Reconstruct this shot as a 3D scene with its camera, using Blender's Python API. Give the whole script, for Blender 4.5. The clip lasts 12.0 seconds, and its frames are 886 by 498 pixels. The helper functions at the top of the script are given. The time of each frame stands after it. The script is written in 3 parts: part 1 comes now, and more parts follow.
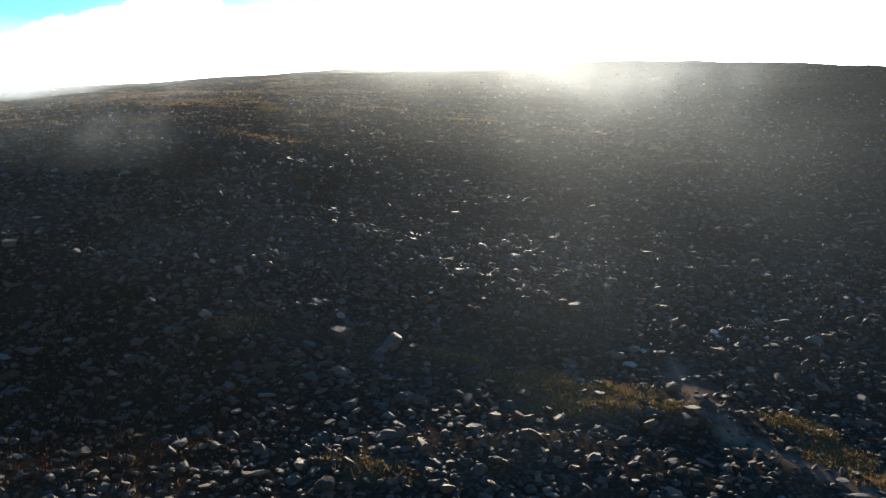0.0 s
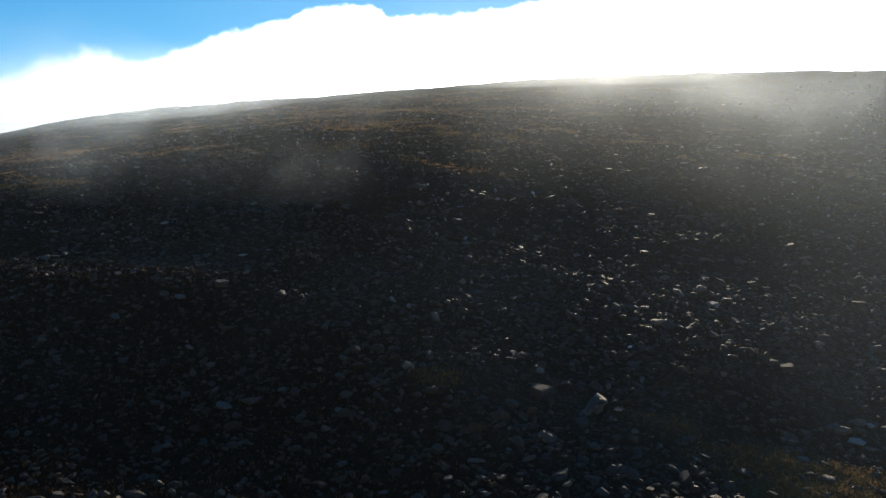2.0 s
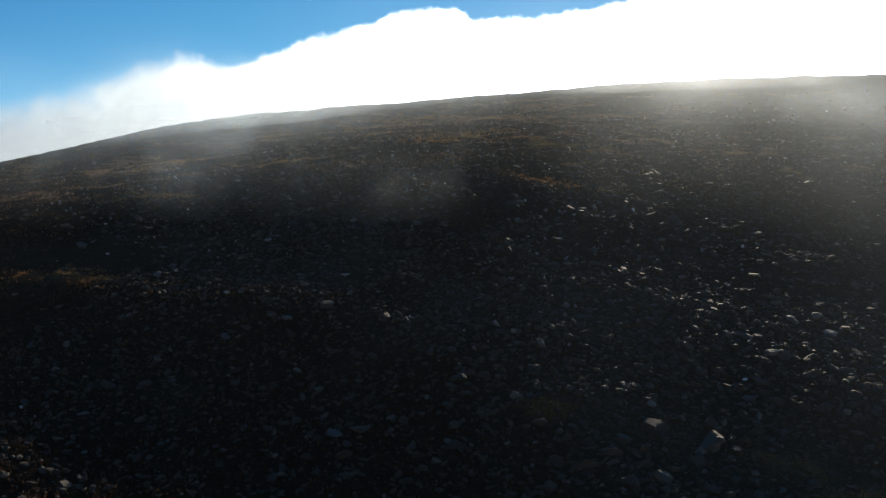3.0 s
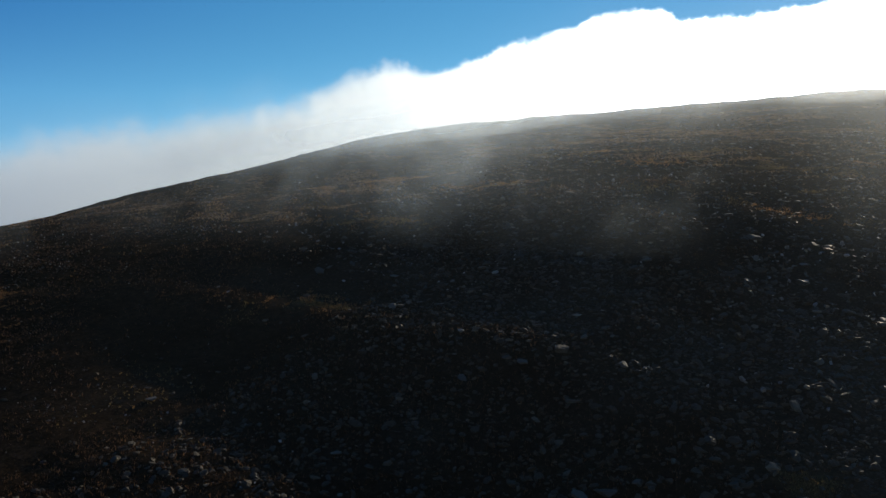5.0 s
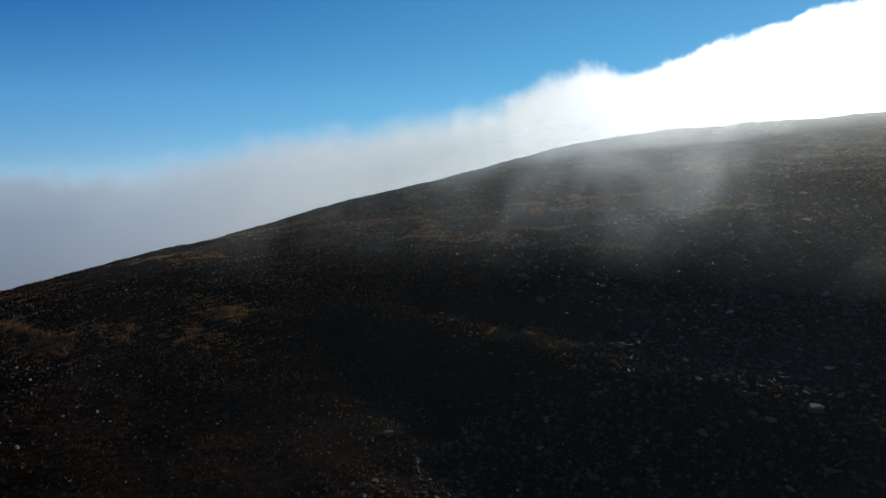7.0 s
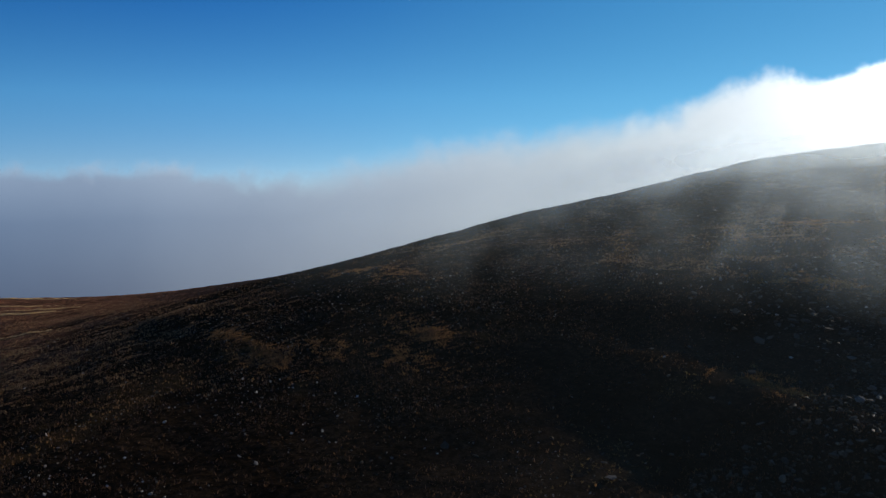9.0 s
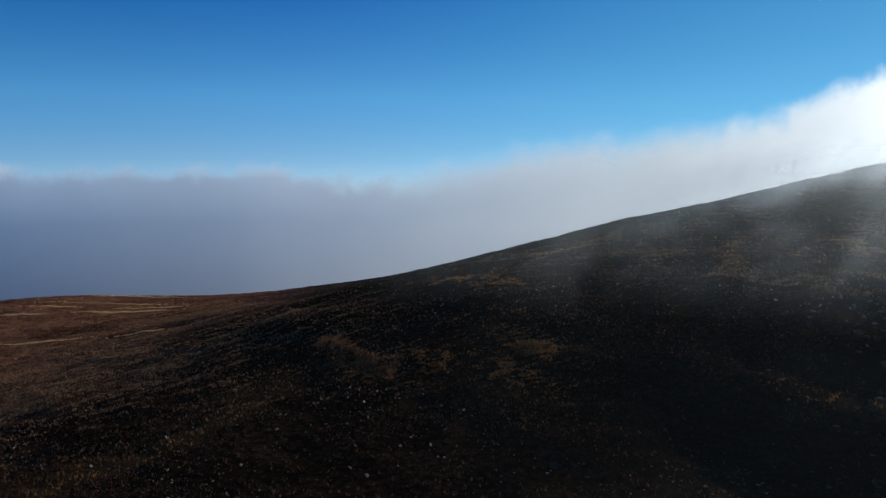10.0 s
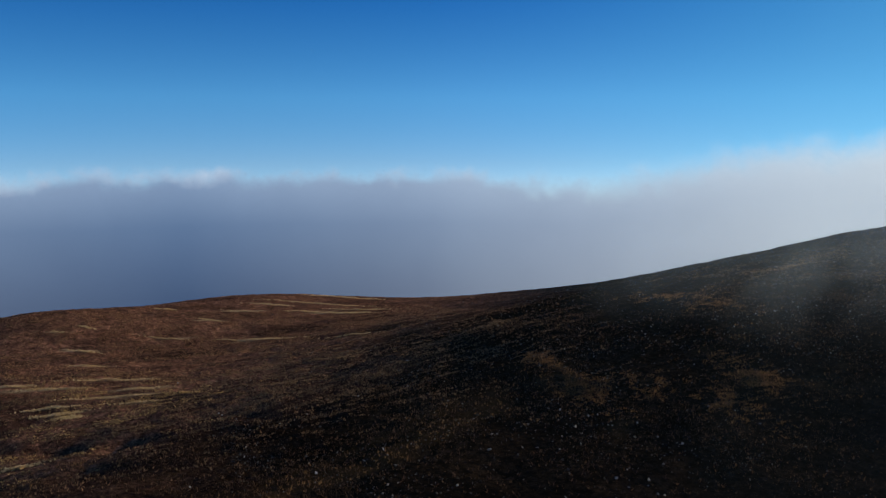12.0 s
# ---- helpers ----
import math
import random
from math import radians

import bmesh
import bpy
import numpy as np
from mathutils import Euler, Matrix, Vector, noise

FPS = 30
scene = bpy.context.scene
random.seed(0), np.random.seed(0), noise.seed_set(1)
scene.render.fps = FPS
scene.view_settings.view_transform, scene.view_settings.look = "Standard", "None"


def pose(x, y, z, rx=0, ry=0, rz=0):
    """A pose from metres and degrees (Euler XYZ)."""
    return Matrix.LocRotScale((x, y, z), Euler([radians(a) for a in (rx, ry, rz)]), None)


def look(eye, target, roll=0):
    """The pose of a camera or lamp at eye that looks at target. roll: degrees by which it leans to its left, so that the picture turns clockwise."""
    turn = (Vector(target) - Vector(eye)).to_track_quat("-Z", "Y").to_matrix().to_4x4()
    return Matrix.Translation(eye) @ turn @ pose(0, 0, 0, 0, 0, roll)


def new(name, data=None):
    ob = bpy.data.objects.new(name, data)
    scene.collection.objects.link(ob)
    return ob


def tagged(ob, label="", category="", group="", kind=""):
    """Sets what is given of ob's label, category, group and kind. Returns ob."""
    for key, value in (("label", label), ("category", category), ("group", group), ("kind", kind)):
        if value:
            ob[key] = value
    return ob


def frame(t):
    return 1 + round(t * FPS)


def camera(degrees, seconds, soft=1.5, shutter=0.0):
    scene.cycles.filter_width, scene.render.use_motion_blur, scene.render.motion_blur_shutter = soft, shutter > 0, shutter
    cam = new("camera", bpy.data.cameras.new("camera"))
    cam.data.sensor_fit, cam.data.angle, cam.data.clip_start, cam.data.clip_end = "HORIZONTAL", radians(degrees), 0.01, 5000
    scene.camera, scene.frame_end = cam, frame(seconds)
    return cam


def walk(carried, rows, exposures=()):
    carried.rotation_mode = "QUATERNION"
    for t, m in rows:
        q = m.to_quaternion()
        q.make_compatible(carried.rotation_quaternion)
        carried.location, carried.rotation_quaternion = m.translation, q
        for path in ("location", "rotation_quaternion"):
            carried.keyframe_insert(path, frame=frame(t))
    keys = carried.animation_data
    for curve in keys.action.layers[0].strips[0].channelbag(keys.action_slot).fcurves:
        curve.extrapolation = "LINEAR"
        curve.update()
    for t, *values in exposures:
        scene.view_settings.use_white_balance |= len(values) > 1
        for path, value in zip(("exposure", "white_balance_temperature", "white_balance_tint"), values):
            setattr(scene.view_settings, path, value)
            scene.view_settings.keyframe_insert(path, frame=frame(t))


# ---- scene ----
# A drone climbs past a scree-covered hill and turns to its left; metres, z up, 0 near the foot of the scree.
# ---- camera and its flight: seconds, x, y, z, yaw, pitch, roll ----
cam = camera(56.0, 12.0, soft=1.4)
ROWS = [
    (0, 0.00, 0.00, 20.00, 0.00, -7.58, 0.10),
    (0.5, -0.99, 0.44, 20.85, 2.45, -7.57, 0.03),
    (1, -1.80, 0.91, 21.70, 5.15, -7.56, 0.04),
    (1.5, -2.88, 1.18, 22.52, 7.36, -7.53, -0.01),
    (2, -4.01, 1.41, 23.36, 10.04, -7.48, -0.05),
    (2.5, -5.11, 1.69, 24.23, 12.77, -7.49, -0.04),
    (3, -6.18, 1.91, 25.06, 15.46, -7.50, -0.01),
    (5, -10.10, 1.94, 28.20, 28.50, -7.52, 0.02),
    (5.5, -11.07, 1.75, 29.18, 31.84, -7.70, 0.01),
    (6, -11.98, 1.80, 29.87, 35.37, -7.69, 0.22),
    (6.5, -12.91, 1.63, 30.59, 38.51, -7.68, 0.32),
    (7, -13.93, 1.13, 31.30, 41.39, -7.66, 0.30),
    (9, -18.12, -2.10, 33.87, 52.25, -7.47, -0.28),
    (9.5, -18.80, -2.62, 34.52, 55.15, -7.49, -0.27),
    (10, -19.55, -3.24, 35.05, 58.48, -7.47, -0.29),
    (10.5, -20.27, -3.78, 35.36, 61.81, -7.43, -0.14),
    (11, -20.88, -4.34, 35.74, 64.69, -7.39, -0.20),
    (11.5, -21.37, -4.80, 36.21, 68.11, -7.39, -0.13),
    (12, -21.84, -5.11, 36.76, 71.42, -7.42, -0.05),
]
EXPOSURES = [(0.0, 2.3, 7600, 10), (1.5, 1.6, 7500, 10), (3.0, 0.92, 7400, 10), (5.0, 0.78, 7350, 10), (7.0, 0.75, 7150, 10), (9.0, 0.74, 6900, 10), (12.0, 0.86, 6750, 10)]
walk(cam, [(t, pose(x, y, z, 90 + pitch, 0, yaw) @ pose(0, 0, 0, 0, 0, -roll)) for t, x, y, z, yaw, pitch, roll in ROWS], EXPOSURES)

# ---- world and sun ----
SUN_AZ, SUN_EL = 2.5, 12.8   # degrees to the right of the +y axis, and above the horizon
world = bpy.data.worlds.new("sky")
scene.world = world
world.use_nodes = True
wn, wl = world.node_tree.nodes, world.node_tree.links
sky = wn.new("ShaderNodeTexSky")
sky.sky_type, sky.sun_disc = "NISHITA", False
sky.sun_elevation, sky.sun_rotation = radians(SUN_EL), radians(SUN_AZ)
sky.altitude, sky.air_density, sky.dust_density, sky.ozone_density = 1200, 1.0, 0.2, 3.0
# thin high air: the deep blue reaches low down
way = wn.new("ShaderNodeTexCoord")
rise = wn.new("ShaderNodeVectorMath")
rise.operation = "MULTIPLY_ADD"
rise.inputs[1].default_value, rise.inputs[2].default_value = (1, 1, 2.1), (0, 0, 0.23)
wl.new(way.outputs["Generated"], rise.inputs[0])
level = wn.new("ShaderNodeVectorMath")
level.operation = "NORMALIZE"
wl.new(rise.outputs[0], level.inputs[0])
floor_level = wn.new("ShaderNodeVectorMath")
floor_level.operation = "MAXIMUM"
floor_level.inputs[1].default_value = (-9, -9, 0.07)
wl.new(level.outputs[0], floor_level.inputs[0])
wl.new(floor_level.outputs[0], sky.inputs["Vector"])
deep = wn.new("ShaderNodeHueSaturation")
deep.inputs["Hue"].default_value, deep.inputs["Saturation"].default_value = 0.494, 1.24
wl.new(sky.outputs[0], deep.inputs["Color"])
# the blue is deepest high up and away from the sun
apart = wn.new("ShaderNodeSeparateXYZ")
wl.new(way.outputs["Generated"], apart.inputs[0])


def sky_tint(stops):
    shade = wn.new("ShaderNodeValToRGB")
    for place_on, colour in stops[2:]:
        shade.color_ramp.elements.new(place_on)
    for mark, (place_on, colour) in zip(shade.color_ramp.elements, stops):
        mark.position, mark.color = place_on, (*[c / 1.5 for c in colour], 1)
    height_in = wn.new("ShaderNodeMapRange")
    height_in.inputs["From Min"].default_value, height_in.inputs["From Max"].default_value = -0.05, 0.35
    wl.new(apart.outputs["Z"], height_in.inputs["Value"])
    wl.new(height_in.outputs[0], shade.inputs[0])
    return shade.outputs[0]


def sky_mix(mode, factor, a, b):
    k = wn.new("ShaderNodeMix")
    k.data_type, k.blend_type = "RGBA", mode
    for sock, value in ((k.inputs["Factor"], factor), (k.inputs[6], a), (k.inputs[7], b)):
        if isinstance(value, bpy.types.NodeSocket):
            wl.new(value, sock)
        else:
            sock.default_value = value
    return k.outputs[2]


towards = wn.new("ShaderNodeMapRange")
towards.interpolation_type = "SMOOTHSTEP"
towards.inputs["From Min"].default_value, towards.inputs["From Max"].default_value = 0.3, 0.92
wl.new(apart.outputs["Y"], towards.inputs["Value"])
tint = sky_mix("MIX", towards.outputs[0], sky_tint([(0.06, (1.35, 0.95, 0.9)), (0.25, (1.2, 1.1, 1.1)), (0.55, (0.33, 0.685, 1.0))]),
               sky_tint([(0.06, (1.18, 1.0, 0.84)), (0.25, (1.14, 1.06, 0.92)), (0.55, (1.0, 1.05, 0.98))]))
tinted = sky_mix("MULTIPLY", 1.0, deep.outputs[0], tint)
wl.new(tinted, wn["Background"].inputs["Color"])
wn["Background"].inputs["Strength"].default_value = 0.114 * 1.5
sun_data = bpy.data.lights.new("sun", "SUN")
sun_data.energy, sun_data.angle, sun_data.color = 3.2, radians(1.6), (1.0, 0.9, 0.76)
sun = new("sun", sun_data)
sun_way = Vector((math.sin(radians(SUN_AZ)) * math.cos(radians(SUN_EL)), math.cos(radians(SUN_AZ)) * math.cos(radians(SUN_EL)), math.sin(radians(SUN_EL))))
sun.matrix_world = look(sun_way * 300, (0, 0, 0))

# ---- the shape of the land ----
HILL = (-73.78, 25.78, 280.92, 286.10, 247.60, 0.26, 101.36)   # base, centre x, y, radii, turn, height
MOUNDS = [   # x, y, spread, height
    (-34.2, -42.2, 47.7, 12.09),
    (-218.4, -44.0, 25.0, 10.27),
    (-64.7, -20.3, 40.2, 9.71),
    (-155.1, -41.1, 23.7, 8.41),
    (16.2, 185.5, 52.4, -6.70),
    (-46.1, 116.3, 37.1, 5.41),
    (-149.1, -29.6, 73.0, 9.86),
    (-254.7, -14.2, 46.1, 6.61),
    (-31.0, 69.4, 27.0, 3.49),
    (-110.7, 69.6, 37.0, 6.10),
    (-21.3, 149.8, 42.4, 3.35),
    (94.8, 234.6, 39.4, 6.07),
    (-142.8, 71.2, 47.6, 5.17),
    (108.1, 173.5, 30.6, 8.98),
    (-165.0, 257.2, 40.0, 10.51),
    (-173.9, 162.6, 47.7, 8.47),
    (-273.5, 14.6, 37.4, 5.84),
    (-114.3, 268.5, 40.1, 3.32),
]
BUMPS = [   # smaller swells and dips: x, y, spread, height
    (-7.4, 29.9, 26, -0.65),
    (-29.9, 99.5, 17, 0.88),
    (-64.6, 30.7, 26, -0.75),
    (-173.0, 219.7, 26, 1.07),
    (1.8, 68.0, 12, 0.6),
    (-20.8, 61.1, 7, 0.13),
    (-58.3, 61.0, 7, -0.36),
    (-248.9, 118.7, 26, -0.53),
    (-21.8, 42.4, 7, -0.31),
    (-3.4, 54.0, 7, -0.30),
    (-17.0, 82.3, 7, -0.22),
    (-39.9, 56.0, 7, 0.24),
    (-118.1, 21.1, 17, 0.44),
    (-79.2, 80.8, 17, 0.47),
    (-176.7, 71.2, 26, -0.34),
    (8.4, 91.5, 17, -0.41),
    (-17.3, 57.6, 7, 0.27),
]
LIFT = 20.0
rng = np.random.default_rng(7)
LATTICE = rng.random((256, 256))


def value_noise(x, y):
    """Smooth noise from 0 to 1 on a lattice of 1."""
    xi, yi = np.floor(x).astype(int), np.floor(y).astype(int)
    u, v = x - xi, y - yi
    u, v = u * u * (3 - 2 * u), v * v * (3 - 2 * v)
    a, b = LATTICE[xi % 256, yi % 256], LATTICE[(xi + 1) % 256, yi % 256]
    c, d = LATTICE[xi % 256, (yi + 1) % 256], LATTICE[(xi + 1) % 256, (yi + 1) % 256]
    return (a * (1 - u) + b * u) * (1 - v) + (c * (1 - u) + d * u) * v


def fbm(x, y, size, octaves=4):
    """Layered noise, about -1 to 1, whose largest swells are size across."""
    total, amp, norm = 0.0, 1.0, 0.0
    for k in range(octaves):
        total = total + amp * (2 * value_noise(x / size + 17.3 * k, y / size - 9.1 * k) - 1)
        norm, amp, size = norm + amp, amp * 0.5, size * 0.5
    return total / norm


def step(a, b, v):
    s = np.clip((v - a) / (b - a), 0, 1)
    return s * s * (3 - 2 * s)


def land(x, y):
    """The ground's height, without its small hummocks."""
    base, cx, cy, rx, ry, turn, high = HILL
    c, s = math.cos(turn), math.sin(turn)
    u, v = ((x - cx) * c + (y - cy) * s) / rx, (-(x - cx) * s + (y - cy) * c) / ry
    z = base + high / (1 + u * u + v * v)
    for mx, my, spread, rise in MOUNDS + BUMPS:
        z = z + rise * np.exp(-((x - mx) ** 2 + (y - my) ** 2) / (2 * spread * spread))
    far = np.hypot(x + 85, y - 70)
    z = z - 0.25 * 22 * np.logaddexp(0, (far - 225) / 22)
    return np.maximum(z, -420) + LIFT


def patch(x, y, spots):
    """1 inside the soft ellipses (x, y, radius x, radius y), 0 outside."""
    m = np.zeros_like(x)
    for px, py, ax, ay in spots:
        m = np.maximum(m, np.exp(-(((x - px) / ax) ** 2 + ((y - py) / ay) ** 2)))
    return m


GRASS_NEAR = [(11.2, 49.6, 3.6, 1.6), (13.6, 47.6, 2.6, 1.5), (8.5, 47.5, 4.0, 1.6), (6.0, 50.5, 4.0, 1.6), (-3.7, 38.6, 2.6, 1.3), (21.5, 48.4, 2.6, 1.6), (22.7, 45.0, 2.6, 2.0), (25.5, 42.5, 3.6, 2.0), (-13.0, 53.0, 2.0, 1.2), (0.6, 52.9, 3.0, 0.9)]
GRASS_HIGH = [(-41, 121, 5, 2.5), (-52, 137, 7, 3), (-19, 101.2, 6, 1.6), (-63, 107, 8, 2.2), (-55, 108, 5, 1.8), (-84, 123, 9, 2.5), (-57.5, 62.6, 6, 1.8), (-66, 87, 8, 2.5),
              (-99, 37.2, 5, 2), (-95, 42, 4, 2), (-88, 46, 6, 1.8), (-92, 52.3, 5, 1.6), (-111, 38, 5, 1.5), (-125, 66, 10, 3)]
STRAW = [(-189, 12, 0.6, 7), (-185, -21, 0.5, 3.3), (-166.3, -17.8, 0.5, 3), (-201, -26.4, 0.45, 1.6), (-204, -21, 0.45, 1.7), (-149.6, -26, 0.6, 2.6), (-219, 32, 0.9, 8.5), (-231.5, -6, 0.6, 2.8), (-235, 20, 0.7, 4.5),
         (-254, 43, 1.1, 9), (-196, -6, 0.4, 4.6), (-147, -21, 0.4, 4), (-141, -14, 0.35, 6), (-137, -20, 0.4, 4.5)]
STRAW_THIN = [(-134, -19, 0.6, 3.5), (-131.7, -17.5, 0.8, 2), (-145, -9.5, 0.4, 3), (-113.5, -20, 0.6, 2.6), (-136, -9, 0.3, 3), (-176, 28, 0.35, 4), (-236, 32, 0.5, 12), (-222, 40, 0.4, 7), (-152, -14, 0.35, 5), (-226, 12, 0.4, 3.5), (-214, 4, 0.35, 3)]
DARK_HEATH = [(-197, 22, 5, 9), (-180, 34, 6, 9), (-160, 34, 7, 6), (-178, -2, 3, 7)]
BENCH = [(13, 40, 9, 6), (28, 38, 9, 6), (13.5, 47, 6, 4)]
HOLLOWS = [(-118, -17, 2.2, 3.0), (-116, -10, 2.4, 4.0)]
TRACK = [(16.2, 56.5), (16.0, 52.5), (15.4, 49.8), (15.8, 47.6), (16.4, 45.6), (18.0, 44.2), (20.5, 42.6), (24.0, 40.4), (30.0, 37.0)]


def track_near(x, y):
    """How near a point is to the trodden track: 1 on it, 0 beside it."""
    best = np.full_like(x, 99.0)
    for (ax, ay), (bx, by) in zip(TRACK, TRACK[1:]):
        k = np.clip(((x - ax) * (bx - ax) + (y - ay) * (by - ay)) / ((bx - ax) ** 2 + (by - ay) ** 2), 0, 1)
        best = np.minimum(best, np.hypot(x - ax - k * (bx - ax), y - ay - k * (by - ay)))
    return 1 - step(0.45, 1.3, best + 0.4 * fbm(x, y, 2.0, 2))


def heathy(x, y):
    """1 on heather moor, 0 on the scree."""
    edge = x + 0.25 * (y - 60) + 14 * fbm(x, y, 40, 3)
    moor = 1 - step(-80, -48, edge)
    upper = step(88, 120, y + 14 * fbm(x + 31, y, 30, 3)) * (0.75 - 0.3 * step(0, 60, x))
    return np.clip(np.maximum(moor, upper), 0, 1)


def brown_ground(x, y):
    """How thickly heather grows between the stones of the scree, 0 to 1."""
    low = 0.8 * patch(x, y, [(-15, 38, 9, 8), (-26, 45, 10, 9), (-42, 37, 8, 7), (-34, 42, 8, 7), (-46, 45, 8, 6)])
    return np.clip(1.5 * fbm(x + 70, y, 11, 4) - 0.1 - 0.022 * (x + 4) - 0.012 * (y - 50) + low, 0, 0.85)


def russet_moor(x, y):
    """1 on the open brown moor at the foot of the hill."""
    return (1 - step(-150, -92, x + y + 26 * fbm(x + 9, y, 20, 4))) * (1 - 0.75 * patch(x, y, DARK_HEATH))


def grassy(x, y):
    near = np.maximum(patch(x, y, GRASS_NEAR), patch(x, y, GRASS_HIGH) * np.clip(0.15 + 1.7 * fbm((x + 0.6 * y) * 0.12, land(x, y) * 2.2, 1.0, 2) + 0.7 * fbm(x, y + 40, 1.6, 2), 0, 0.9))
    high = land(x, y)
    streak = fbm((x + 0.6 * y) * 0.12, high * 1.1, 1.0, 3)   # runs along the contours
    moor = np.maximum(heathy(x, y), russet_moor(x, y)) * (1 - step(300, 330, np.hypot(x + 60, y - 100)))
    loose = moor * np.clip(2.6 * (streak + 0.3 * fbm(x, y, 2.5, 2)) - 0.95, 0, 1)
    near = np.clip(near * (1.7 + 2.0 * fbm(x, y, 2.2, 3) + 1.2 * streak) - 0.4, 0, 1)
    return np.clip(np.maximum(near, (0.32 + 0.48 * step(70, 110, y)) * loose), 0, 1)


def pale(x, y):
    """1 on the strips of bleached grass on the open moor."""
    return np.clip(np.sqrt(patch(x, y, STRAW + STRAW_THIN)) * (0.75 + 3.4 * fbm(x * 2.2, y * 0.22, 2.2, 3)) - 0.45, 0, 1)


def ground_z(x, y):
    """The ground's height with terraces, hummocks and hollows."""
    z = land(x, y)
    near = 1 - step(300, 420, np.hypot(x + 60, y - 100))
    z = z + near * ((0.5 - 0.25 * russet_moor(x, y)) * fbm(x, y, 26, 2) + (0.42 - 0.27 * russet_moor(x, y)) * fbm(x + 50, y, 7, 3) + 0.22 * fbm(x, y + 80, 1.9, 2))
    # a low lip across the slope, steep on its lower side
    brow = y - 60 - 1.6 * fbm(x, 0 * y + 5, 14, 3)
    lip = step(-92, -58, x) * (1 - step(-36, -16, x))
    z = z + lip * (0.8 * np.exp(-(brow / 4.0) ** 2) - 0.22 * np.exp(-((brow + 9) / 5.0) ** 2))
    z = z - 1.1 * patch(x, y, HOLLOWS) + 0.05 * track_near(x, y) + 0.1 * patch(x, y, GRASS_NEAR) + 1.1 * patch(x, y, BENCH)
    return z

# ---- materials ----
def material(name):
    m = bpy.data.materials.new(name)
    m.use_nodes = True
    n = m.node_tree.nodes
    return m, n, m.node_tree.links, n["Principled BSDF"]


def ramp(n, l, source, stops):
    r = n.new("ShaderNodeValToRGB")
    e = r.color_ramp.elements
    while len(e) < len(stops):
        e.new(0.5)
    for el, (p, c) in zip(e, stops):
        el.position, el.color = p, (*c, 1)
    l.new(source, r.inputs[0])
    return r.outputs[0]


def noise_node(n, l, scale, detail=5, rough=0.6, vector=None):
    t = n.new("ShaderNodeTexNoise")
    t.inputs["Scale"].default_value, t.inputs["Detail"].default_value, t.inputs["Roughness"].default_value = scale, detail, rough
    if vector:
        l.new(vector, t.inputs["Vector"])
    return t.outputs[0]


def mix(n, l, factor, a, b, mode="MIX"):
    m = n.new("ShaderNodeMix")
    m.data_type, m.blend_type = "RGBA", mode
    for socket, value in ((m.inputs[0], factor), (m.inputs[6], a), (m.inputs[7], b)):
        if isinstance(value, (int, float)):
            socket.default_value = value
        elif isinstance(value, tuple):
            socket.default_value = (*value, 1)
        else:
            l.new(value, socket)
    return m.outputs[2]


def math_node(n, l, op, a, b=0.0, c=0.0):
    m = n.new("ShaderNodeMath")
    m.operation = op
    for socket, value in zip(m.inputs, (a, b, c)):
        if isinstance(value, (int, float)):
            socket.default_value = value
        else:
            l.new(value, socket)
    return m.outputs[0]


def bump(n, l, height, strength, distance, b):
    k = n.new("ShaderNodeBump")
    k.inputs["Strength"].default_value, k.inputs["Distance"].default_value = strength, distance
    l.new(height, k.inputs["Height"])
    l.new(k.outputs[0], b.inputs["Normal"])


def rock_material(name, dark, light, lichen, island=True, pale=1.7, share=0.04):
    """Weathered granite: grain, stains, pale lichen."""
    m, n, l, b = material(name)
    place = n.new("ShaderNodeNewGeometry").outputs["Position"]
    varied = n.new("ShaderNodeNewGeometry").outputs["Random Per Island"] if island else n.new("ShaderNodeObjectInfo").outputs["Random"]
    coarse = noise_node(n, l, 1.3, 4, 0.6, place)
    fine = noise_node(n, l, 14, 5, 0.7, place)
    tone = math_node(n, l, "ADD", math_node(n, l, "MULTIPLY", varied, 0.55), math_node(n, l, "MULTIPLY", coarse, 0.45))
    base = ramp(n, l, tone, [(0.2, dark), (0.8, light)])
    grain = ramp(n, l, fine, [(0.35, (0.55, 0.55, 0.55)), (0.7, (1.15, 1.15, 1.15))])
    base = mix(n, l, 1.0, base, grain, "MULTIPLY")
    spots = ramp(n, l, noise_node(n, l, 4.5, 4, 0.65, place), [(0.56, (0, 0, 0)), (0.66, (1, 1, 1))])
    base = mix(n, l, math_node(n, l, "MULTIPLY", spots, 0.35), base, lichen)
    # a few stones get a much brighter colour, as painted glints
    glints = ramp(n, l, varied, [(0.96 - share, (0, 0, 0)), (0.98, (1, 1, 1))])
    base = mix(n, l, glints, base, tuple(pale * c for c in light))
    l.new(base, b.inputs["Base Color"])
    l.new(ramp(n, l, fine, [(0.3, (0.62, 0.62, 0.62)), (0.7, (0.92, 0.92, 0.92))]), b.inputs["Roughness"])
    b.inputs["Specular IOR Level"].default_value = 0.15
    bump(n, l, fine, 0.5, 0.03, b)
    return m


